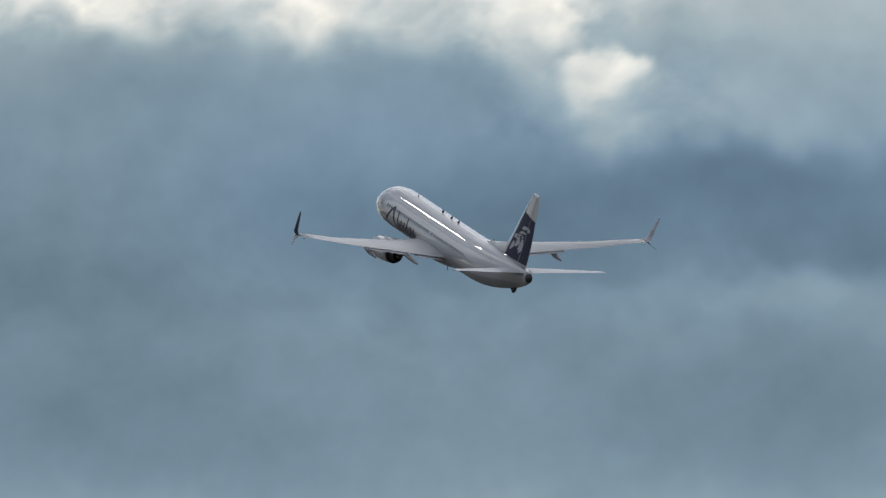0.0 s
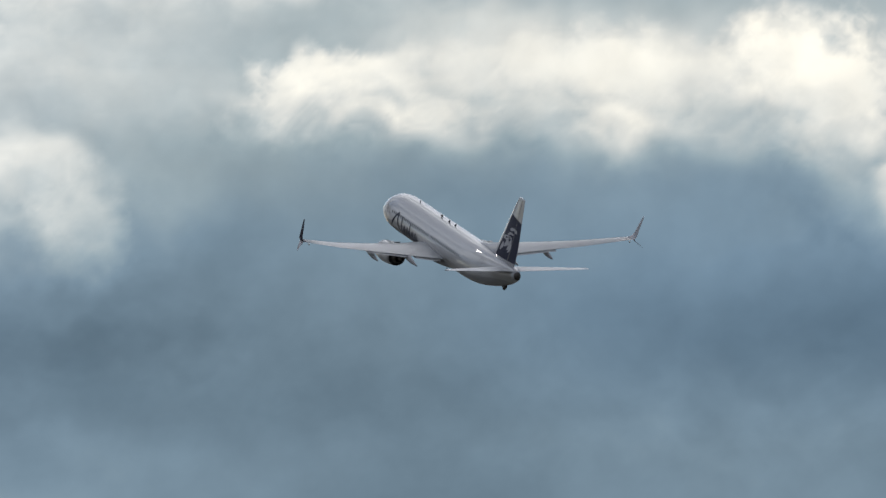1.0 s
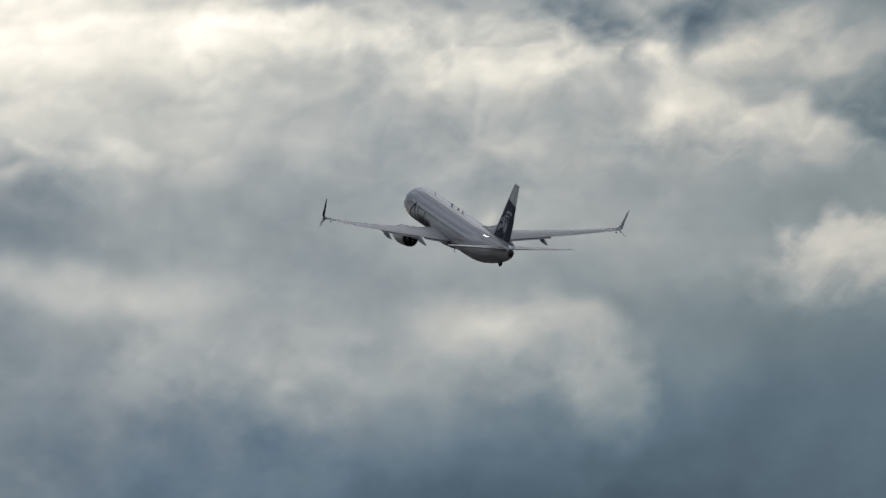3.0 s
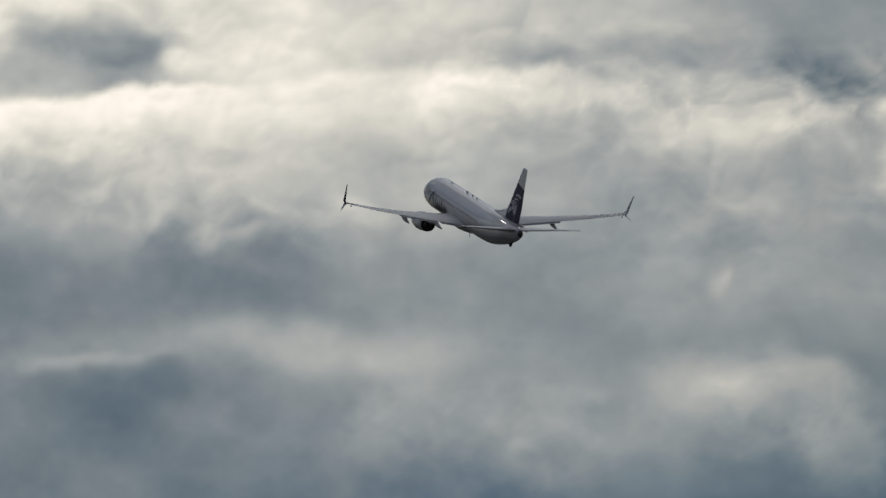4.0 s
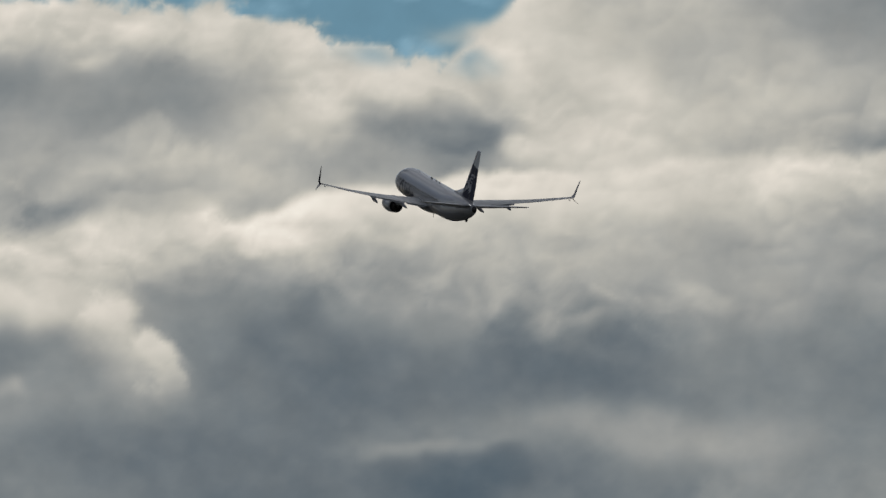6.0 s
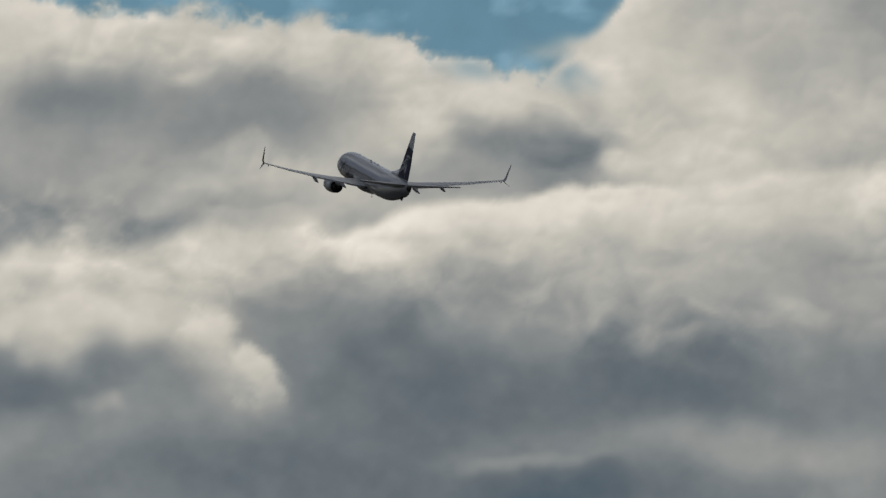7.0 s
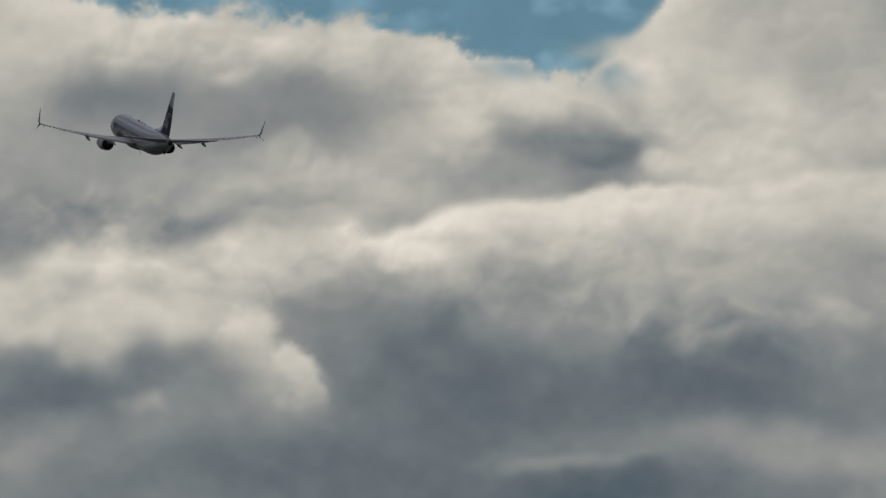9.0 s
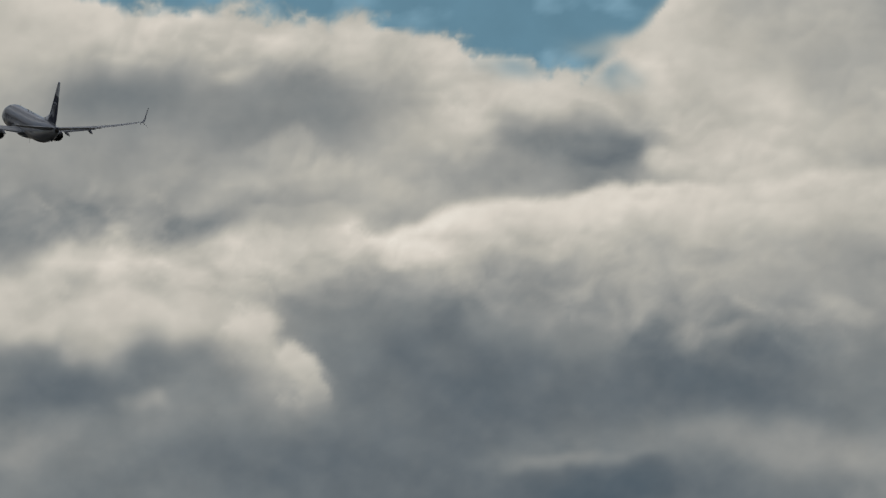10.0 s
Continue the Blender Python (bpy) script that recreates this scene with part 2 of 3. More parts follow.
    m(1350, 782, 210, 32, 150, .8), m(1480, 840, 150, 40, 136, .7), m(1150, 905, 230, 80, 82, .95), m(1000, 802, 110, 12, 144, .6)
    m(700, 950, 420, 70, 96, .8)
    m(1214, 906, 90, 50, 100, .7), m(1590, 855, 190, 55, 148, .85), m(1840, 890, 160, 50, 144, .7), m(1400, 1060, 220, 70, 90, .85), m(1640, 1120, 180, 80, 88, .55)
    m(1738, 665, 260, 70, 133, .8), m(2138, 690, 260, 80, 136, .8), m(1584, 1010, 160, 50, 128, .7), m(1790, 965, 190, 50, 132, .7)
    m(1500, 810, 160, 30, 164, .6), m(1938, 475, 200, 60, 148, .7)
    # a pale lobe beside the dark notch, and greyer patches above the ridge
    m(1460, 890, 70, 42, 104, .7), m(1350, 950, 100, 60, 114, .6), b(1690, 985, 240, 110, 136, 116, .6, .35), b(1600, 905, 110, 60, 148, 132, .45, .4), m(1780, 1060, 260, 60, 104, .6), m(1480, 1110, 300, 60, 90, .8)
    m(1560, 240, 150, 50, 164, .4), m(1470, 125, 110, 45, 158, .35), m(1030, 258, 84, 34, 118, .6), m(930, 270, 60, 60, 146, .5), b(1170, 285, 40, 34, 200, 184, .35, .5)
    b(520, 285, 70, 36, 188, 160, .4, .5), b(650, 300, 70, 36, 180, 150, .35, .5), b(410, 335, 50, 26, 172, 150, .35, .5)
    b(1225, 598, 34, 26, 180, 150, .35, .5), b(1290, 612, 40, 22, 174, 146, .35, .5), b(1505, 548, 50, 24, 180, 156, .3, .5), b(1110, 520, 24, 50, 176, 150, .35, .5), b(1330, 560, 20, 40, 168, 146, .4, .5)
    c.torn(1000, 480, 420, 90, 16), c.torn(1300, 590, 260, 60, 18), c.torn(420, 470, 420, 80, 16), c.torn(150, 380, 260, 50, 22), c.torn(1100, 240, 330, 110, 14), c.torn(560, 90, 420, 70, 14)
    # the lit puff low in the middle
    m(2110, 880, 150, 60, 168, .7), b(2170, 890, 170, 90, 170, 145, .7, .85), m(2230, 862, 110, 28, 196, .7), m(2095, 880, 55, 26, 198, .6), m(2234, 940, 60, 36, 142, .7), b(2340, 960, 85, 95, 166, 146, .75, .5), c.torn(2230, 920, 220, 110, 16)
    m(2084, 1036, 150, 40, 118, .7)
    m(2034, 436, 150, 50, 165, .8), m(2184, 400, 120, 48, 196, .8), m(2130, 350, 120, 40, 190, .6), m(2184, 560, 240, 60, 150, .7), m(2290, 700, 230, 70, 146, .7)
    # swirls and dark gaps high up
    b(2240, 345, 60, 40, 206, 160, .9), m(2314, 322, 80, 50, 100, .9), m(2258, 318, 50, 20, 112, .6), m(2524, 366, 55, 50, 112, .85)
    m(2680, 362, 170, 44, 178, .9), m(2430, 300, 160, 60, 160, .7), m(2860, 372, 150, 34, 172, .8)
    m(2560, 500, 260, 100, 172, .6), m(2940, 470, 150, 62, 122, .85), m(2868, 457, 44, 30, 104, .7), m(2905, 410, 50, 20, 112, .7, 12), m(3010, 520, 70, 30, 110, .7)
    m(2945, 440, 80, 18, 148, .55, -15), m(2897, 513, 70, 20, 156, .6, 20), m(2985, 458, 34, 40, 144, .5), m(2800, 420, 26, 16, 134, .6), m(2760, 390, 60, 26, 190, .6, -15)
    b(2510, 490, 95, 70, 232, 172, .85, .6), b(2640, 520, 120, 70, 228, 168, .85, .6), m(2755, 545, 85, 32, 216, .85, 30), m(2850, 590, 60, 30, 192, .7, 35), m(2520, 455, 50, 18, 226, .6), m(2680, 480, 50, 16, 222, .6, 15)
    m(2625, 448, 24, 12, 148, .7, -20), m(2590, 415, 20, 10, 150, .6), m(2460, 600, 320, 45, 148, .8), m(2840, 610, 140, 35, 138, .8), m(2990, 566, 110, 40, 165, .7)
    m(2310, 325, 95, 36, 112, .8, 12), m(2520, 352, 46, 50, 106, .85, 20), m(2400, 330, 60, 28, 126, .6), m(2390, 405, 130, 40, 188, .7, 6), m(2448, 380, 70, 26, 180, .6, 10), m(2610, 372, 80, 24, 186, .6, -30)
    m(2312, 660, 120, 60, 160, .5), m(2470, 720, 120, 50, 158, .6), m(3012, 612, 100, 30, 176, .7), m(3130, 640, 140, 40, 208, .5)
    b(1880, 345, 170, 55, 216, 188, .6, .7), m(1650, 865, 200, 105, 134, .5), m(1930, 930, 230, 65, 158, .4), m(1900, 1095, 260, 60, 98, .6), m(1750, 180, 220, 85, 194, .5), c.torn(1700, 980, 300, 120, 11), m(1420, 1015, 180, 75, 104, .55), m(2142, 674, 18, 24, 186, .42, 25), m(2152, 652, 12, 12, 184, .35), c.torn(2480, 340, 330, 80, 42), c.torn(2960, 470, 230, 90, 42), c.torn(2640, 520, 260, 60, 22), c.torn(1900, 330, 420, 120, 18), c.torn(2200, 520, 420, 160, 12)


def lay_out_far_clouds(c):
    m, b = c.mass, c.billow
    # the slate-blue shade below and the bright heaps at its upper edge
    m(2850, 1250, 900, 260, 82, .95), m(3900, 1250, 900, 260, 84, .95), m(1900, 1240, 700, 140, 86, .95), m(900, 1200, 700, 170, 88, .9)
    m(2584, 1010, 170, 100, 86, .9), m(2484, 900, 120, 70, 112, .7), m(2400, 1330, 200, 90, 70, .5), m(2880, 900, 240, 60, 114, .85), m(2512, 880, 90, 50, 126, .6)
    m(3062, 930, 300, 70, 92, .85), m(3500, 920, 300, 90, 98, .85), m(4020, 1080, 360, 70, 78, .9)
    m(2970, 1010, 180, 45, 92, .6), m(4350, 1290, 330, 40, 112, .7), m(3470, 980, 160, 50, 100, .6), m(3070, 1270, 110, 50, 100, .6), m(3112, 1240, 170, 40, 90, .5)
    m(3412, 1330, 300, 70, 98, .7), m(4070, 1330, 300, 60, 100, .8), m(2412, 1385, 140, 40, 96, .7), m(2712, 1420, 200, 40, 95, .6)
    m(3370, 1560, 900, 110, 94, .8), m(2312, 1170, 280, 70, 62, .8), m(2900, 1270, 240, 60, 70, .65), m(3612, 1170, 280, 60, 66, .7)
    m(2842, 625, 70, 26, 124, .7), m(3462, 606, 90, 30, 142, .8), m(3950, 700, 450, 70, 150, .6), m(3400, 640, 500, 70, 170, .6)
    b(2740, 730, 130, 70, 232, 196, .95, .35), m(2592, 722, 45, 16, 190, .7), b(2900, 735, 150, 62, 226, 178, .95), m(2812, 780, 130, 28, 196, .6)
    b(3040, 715, 110, 75, 200, 160, .9), b(3170, 690, 120, 75, 214, 165, .9), b(3300, 690, 130, 85, 226, 180, .95), m(3365, 690, 70, 45, 222, .7)
    b(3310, 800, 75, 66, 212, 150, .85, .5), m(3212, 780, 60, 40, 160, .6), b(3460, 720, 110, 85, 204, 140, .8)
    b(3600, 680, 130, 100, 238, 200, .95), b(3690, 740, 130, 110, 240, 196, .95), b(3720, 800, 95, 60, 226, 160, .8), m(3512, 800, 70, 40, 140, .7)
    b(3890, 700, 120, 70, 225, 160, .85), b(4010, 740, 130, 70, 176, 140, .8), m(4270, 800, 150, 50, 140, .8), m(3560, 790, 200, 40, 190, .3), m(4070, 800, 140, 40, 150, .7)
    b(3838, 905, 72, 62, 214, 160, .85, .55), m(3850, 890, 45, 30, 214, .6), m(3800, 920, 26, 40, 190, .5), m(3720, 880, 40, 40, 160, .6), m(3850, 960, 60, 50, 170, .6), m(4030, 960, 150, 60, 142, .6), m(3890, 1010, 70, 55, 136, .7), m(3735, 890, 55, 45, 136, .7), m(4070, 920, 150, 70, 122, .8)
    m(2950, 1440, 130, 60, 78, .5), m(4160, 1440, 150, 60, 80, .55), m(4270, 1180, 200, 55, 66, .7), m(2960, 785, 160, 40, 205, .6), m(4020, 1080, 260, 50, 62, .7), m(3330, 800, 70, 45, 215, .5)
    m(3320, 700, 330, 55, 228, .35), m(3150, 660, 180, 50, 216, .5), b(3880, 885, 48, 40, 210, 172, .6, .4), m(2960, 1510, 280, 110, 72, .6), m(4140, 1500, 280, 120, 76, .6), m(4250, 890, 190, 90, 118, .5)
    # the shade is streaked with paler veils, and the heaps have ragged undersides
    c.torn(3300, 780, 620, 70, 22), c.torn(2800, 760, 260, 70, 24), c.torn(3850, 930, 240, 110, 14), c.torn(3500, 1300, 900, 200, 4), c.torn(2500, 1150, 420, 160, 4), m(4180, 1285, 230, 26, 108, .5), m(3600, 1420, 260, 30, 96, .4)


def build_backdrop():
    c = Clouds()
    lay_out_far_clouds(c)
    lay_out_clouds(c)
    u, v = c.u, c.v
    grain = fbm(u, v * 1.3, 150, 71, 5, 0.6)
    # heaped puffs lit from above and a little from the left, fine ones where the cloud is bright, none in the flat shade
    heap = puffs(u * 0.4 + c.wu * 0.6, (v * 0.4 + c.wv * 0.6) * 1.2, 170, 81, 3, 0.42)
    knobs = puffs(u * 0.6 + c.wu * 0.4, v * 0.6 + c.wv * 0.4, 62, 87, 3, 0.5)
    (dv, du), (kv, ku) = np.gradient(heap, STEP), np.gradient(knobs, STEP)
    lit_side = np.tanh((dv + 0.35 * du) * 75) + 0.55 * np.clip(c.relief * 1.6, 0.1, 1) * np.tanh((kv + 0.35 * ku) * 26)
    far = step(1900, 2900, u + 0.6 * (v - 700))
    patchy = np.clip(0.5 + 1.2 * fbm(u, v, 300, 95, 3), 0.1, 1.0)
    rough = step(118, 185, c.tone) * patchy
    tone = c.tone + (15 - 9.5 * far) * grain + (13 - 3 * far) * rough * lit_side + 20 * rough * (heap - 0.3)
    # the veiled light beyond is weaker and flatter than that near the gap
    near = 1.06 - 0.12 * step(1300, 1900, u)
    tone = tone * (near + (0.6 - near) * far) + 34 * far
    tone = tone + (72 - tone) * step(1750, 2300, v)
    tone = np.clip(tone, 60, 250)
    # dark cloud is slate, bluer towards the right; lit cloud is warm white
    blue = step(1700, 2900, u + 0.6 * (v - 700))
    keys = (60, 90, 110, 130, 150, 190, 220, 252)
    plain = ((50, 80, 103, 126, 148, 191, 223, 251), (62, 93, 111.5, 131.5, 150, 188, 216, 245), (71, 103, 117.5, 133.5, 148.5, 178.5, 205, 234))
    slate = ((51, 81, 103, 127, 150, 194, 222, 250), (62, 94, 114, 133, 151, 189, 217, 246), (69, 102, 118, 134, 148, 177, 203, 232))
    rgb = np.stack([np.interp(tone, keys, p) * (1 - blue) + np.interp(tone, keys, s) * blue for p, s in zip(plain, slate)], -1)
    wisps = 40 * fbm(u, v * 1.6, 90, 91, 5).clip(0)
    air = np.stack([np.full(u.shape, 102.0), np.full(u.shape, 139.0), np.full(u.shape, 158.0)], -1) + wisps[..., None]
    deep = step(2450, 3500, u + 0.35 * (v - 900)) * np.exp(-((v - 1080) / 330) ** 2) * (1 - step(90, 140, tone))
    deep = np.maximum(deep, 0.5 * step(900, 1800, u) * step(820, 1000, v) * (1 - step(85, 135, tone)))
    rgb = rgb + deep[..., None] * np.array((-4.0, 0.2, 6.0))
    rgb = rgb + c.open_sky[..., None] * (air - rgb)
    x = rgb / 255
    lin = np.where(x < 0.04045, x / 12.92, ((x + 0.055) / 1.055) ** 2.4) * (2 ** (-0.15 * step(1900, 3100, u)))[..., None]
    turn = (u - 784) / (FOCUS * math.cos(radians(5)))
    up = radians(6) - (v - 441) / FOCUS
    dist = SKY_R - 150 * c.relief - 25 * grain
    co = np.stack([dist * np.cos(up) * np.sin(turn), dist * np.cos(up) * np.cos(turn), dist * np.sin(up) + EYE], -1)
    rows, cols = u.shape
    idx = np.arange(rows * cols).reshape(rows, cols)
    quads = np.stack([idx[1:, :-1], idx[1:, 1:], idx[:-1, 1:], idx[:-1, :-1]], -1).reshape(-1, 4)
    me = bpy.data.meshes.new("backdrop")
    me.from_pydata(co.reshape(-1, 3), [], quads)
    col = me.attributes.new("cloud", "FLOAT_COLOR", "POINT")
    col.data.foreach_set("color", np.concatenate([lin, np.ones((rows, cols, 1))], -1).astype(np.float32).ravel())
    me.shade_smooth()
    mat = bpy.data.materials.new("cloud_light")
    mat.use_nodes = True
    n, l = mat.node_tree.nodes, mat.node_tree.links
    n.clear()
    at = n.new("ShaderNodeAttribute")
    at.attribute_name = "cloud"
    tc, fine = n.new("ShaderNodeTexCoord"), n.new("ShaderNodeTexNoise")
    fine.inputs["Scale"].default_value, fine.inputs["Detail"].default_value = 260, 5
    ray = n.new("ShaderNodeVectorMath")
    ray.operation = "NORMALIZE"
    l.new(tc.outputs["Object"], ray.inputs[0])
    l.new(ray.outputs[0], fine.inputs["Vector"])
    mr = n.new("ShaderNodeMapRange")
    mr.inputs["From Min"].default_value, mr.inputs["From Max"].default_value = 0.3, 0.7
    mr.inputs["To Min"].default_value, mr.inputs["To Max"].default_value = 0.95, 1.05
    l.new(fine.outputs["Fac"], mr.inputs["Value"])
    sc = n.new("ShaderNodeVectorMath")
    sc.operation = "SCALE"
    l.new(at.outputs["Color"], sc.inputs[0])
    l.new(mr.outputs[0], sc.inputs["Scale"])
    em = n.new("ShaderNodeEmission")
    l.new(sc.outputs[0], em.inputs["Color"])
    l.new(em.outputs[0], n.new("ShaderNodeOutputMaterial").inputs["Surface"])
    me.materials.append(mat)
    tagged(new("backdrop", me), "broken grey and sunlit white clouds with a blue gap", "sky", kind="structure")


build_backdrop()


# ---- the airliner: y ahead, z up, origin on the centreline at the wing ----
ORIGIN = 18.0
AFT, DROP = 0.7, 0.1


def part(name, bm, material, parent, label=""):
    bmesh.ops.recalc_face_normals(bm, faces=bm.faces[:])
    me = bpy.data.meshes.new(name)
    bm.to_mesh(me)
    bm.free()
    me.materials.append(material)
    me.shade_smooth()
    ob = new(name, me)
    ob.parent = parent
    return tagged(ob, label)


def loft(rings, closed=True, caps=True):
    """A skin through rings of equally many points."""
    bm = bmesh.new()
    vs = [[bm.verts.new(p) for p in ring] for ring in rings]
    n = len(rings[0])
    for a, b in zip(vs, vs[1:]):
        for i in range(n if closed else n - 1):
            bm.faces.new((a[i], a[(i + 1) % n], b[(i + 1) % n], b[i]))
    if caps and closed:
        bm.faces.new(vs[0][::-1])
        bm.faces.new(vs[-1])
    return bm


HULL_S = (0, 0.12, 0.4, 0.9, 1.6, 2.6, 3.8, 5.5, 8, 16, 25, 27, 29, 31, 33, 35, 36.6, 37.6, 38.0)
HULL_Z = (-0.74, -0.73, -0.69, -0.6, -0.46, -0.28, -0.12, -0.05, -0.05, -0.05, -0.03, 0.02, 0.12, 0.30, 0.48, 0.68, 0.90, 1.06, 1.14)
HULL_W = (0.02, 0.28, 0.56, 0.88, 1.2, 1.52, 1.75, 1.87, 1.88, 1.88, 1.88, 1.86, 1.76, 1.57, 1.30, 0.97, 0.68, 0.46, 0.34)
HULL_H = (0.02, 0.26, 0.54, 0.88, 1.20, 1.56, 1.81, 1.93, 1.94, 1.94, 1.94, 1.94, 1.88, 1.69, 1.46, 1.16, 0.84, 0.58, 0.44)


def hull(s):
    """The fuselage's centre height, half width and half height at s metres behind the nose."""
    def smooth(tab):
        d = 0.05 if s <= 2 else 0.35 if s < 20 else min(1.3, 0.35 + 0.2 * (s - 20), 0.1 + 0.5 * max(0, 37.6 - s))
        return float(np.mean([np.interp(s + k * d, HULL_S, tab) for k in (-1, -.5, 0, .5, 1)]))
    return smooth(HULL_Z) - DROP, smooth(HULL_W), smooth(HULL_H)


def on_hull(s, z, side, proud=0.012):
    """A place on the fuselage's skin at a height z, on the left (-1) or right (1)."""
    zc, w, h = hull(s)
    k = max(-0.995, min(0.995, (z - zc) / h))
    return Vector((side * (w + proud) * math.sqrt(1 - k * k), ORIGIN - AFT - s, zc + k * (h + proud)))


def ring_at(s, n=56):
    zc, w, h = hull(s)
    return [(w * math.cos(a), ORIGIN - AFT - s, zc + h * math.sin(a)) for a in (2 * math.pi * i / n for i in range(n))]


def airfoil(x, s, chord, z, thick, twist=0.0, n=12, upright=False, cant=0.0):
    """A wing section at span x whose nose lies s metres behind the aircraft's nose."""
    pts = []
    for side in (1, -1):
        span = range(n + 1) if side == 1 else range(n - 1, 0, -1)
        for i in span:
            k = 0.5 * (1 - math.cos(math.pi * i / n))
            t = 5 * thick * (0.2969 * math.sqrt(k) - 0.126 * k - 0.3516 * k * k + 0.2843 * k ** 3 - 0.1036 * k ** 4)
            camber = 0.0 if upright else 0.018 * math.sin(math.pi * k) - math.tan(radians(twist)) * (k - 0.3)
            off = (camber + side * t) * chord
            y = ORIGIN - s - k * chord
            if upright:
                pts.append((x + off, y, z))
            else:
                pts.append((x - off * math.sin(radians(cant)), y, z + off * math.cos(radians(cant))))
    return pts


def strip(path, half, place):
    """A band of quads along a path of (a, b) pairs, half wide to each side, laid on a skin by place(a, b)."""
    bm = bmesh.new()
    prev = None
    full = [(*p, 1)[:3] if len(p) < 3 else p for p in path]
    path = [tuple(np.add(np.multiply(a, 1 - k / 5), np.multiply(b, k / 5))) for a, b in zip(full, full[1:]) for k in range(5)] + [full[-1]]
    for i, p in enumerate(path):
        q0, q1 = path[max(0, i - 1)], path[min(len(path) - 1, i + 1)]
        d = Vector((q1[0] - q0[0], q1[1] - q0[1])).normalized()
        w = half * (p[2] if len(p) > 2 else 1)
        a = bm.verts.new(place(p[0] - d.y * w, p[1] + d.x * w))
        b = bm.verts.new(place(p[0] + d.y * w, p[1] - d.x * w))
        if prev:
            bm.faces.new((prev[0], a, b, prev[1]))
        prev = (a, b)
    return bm


def disc(cx, cy, rx, ry, place, n=14):
    bm = bmesh.new()
    mid = bm.verts.new(place(cx, cy))
    rim = [bm.verts.new(place(cx + rx * math.cos(2 * math.pi * i / n), cy + ry * math.sin(2 * math.pi * i / n))) for i in range(n)]
    for i in range(n):
        bm.faces.new((mid, rim[i], rim[(i + 1) % n]))
    return bm


WING_ROWS = ((0.6, 13.2, 9.0, -1.42, 0.13), (1.7, 14.0, 8.1, -1.32, 0.13), (3.4, 15.15, 6.75, -1.12, 0.12), (5.8, 16.6, 5.15, -0.80, 0.115),
             (9.0, 18.45, 3.85, -0.30, 0.11), (12.5, 20.65, 2.6, 0.34, 0.105), (15.2, 22.3, 1.85, 0.95, 0.10), (16.7, 23.25, 1.5, 1.30, 0.10))


def wing_at(x):
    x = abs(x)
    cols = list(zip(*WING_ROWS))
    return [float(np.interp(x, cols[0], c)) for c in cols[1:]]


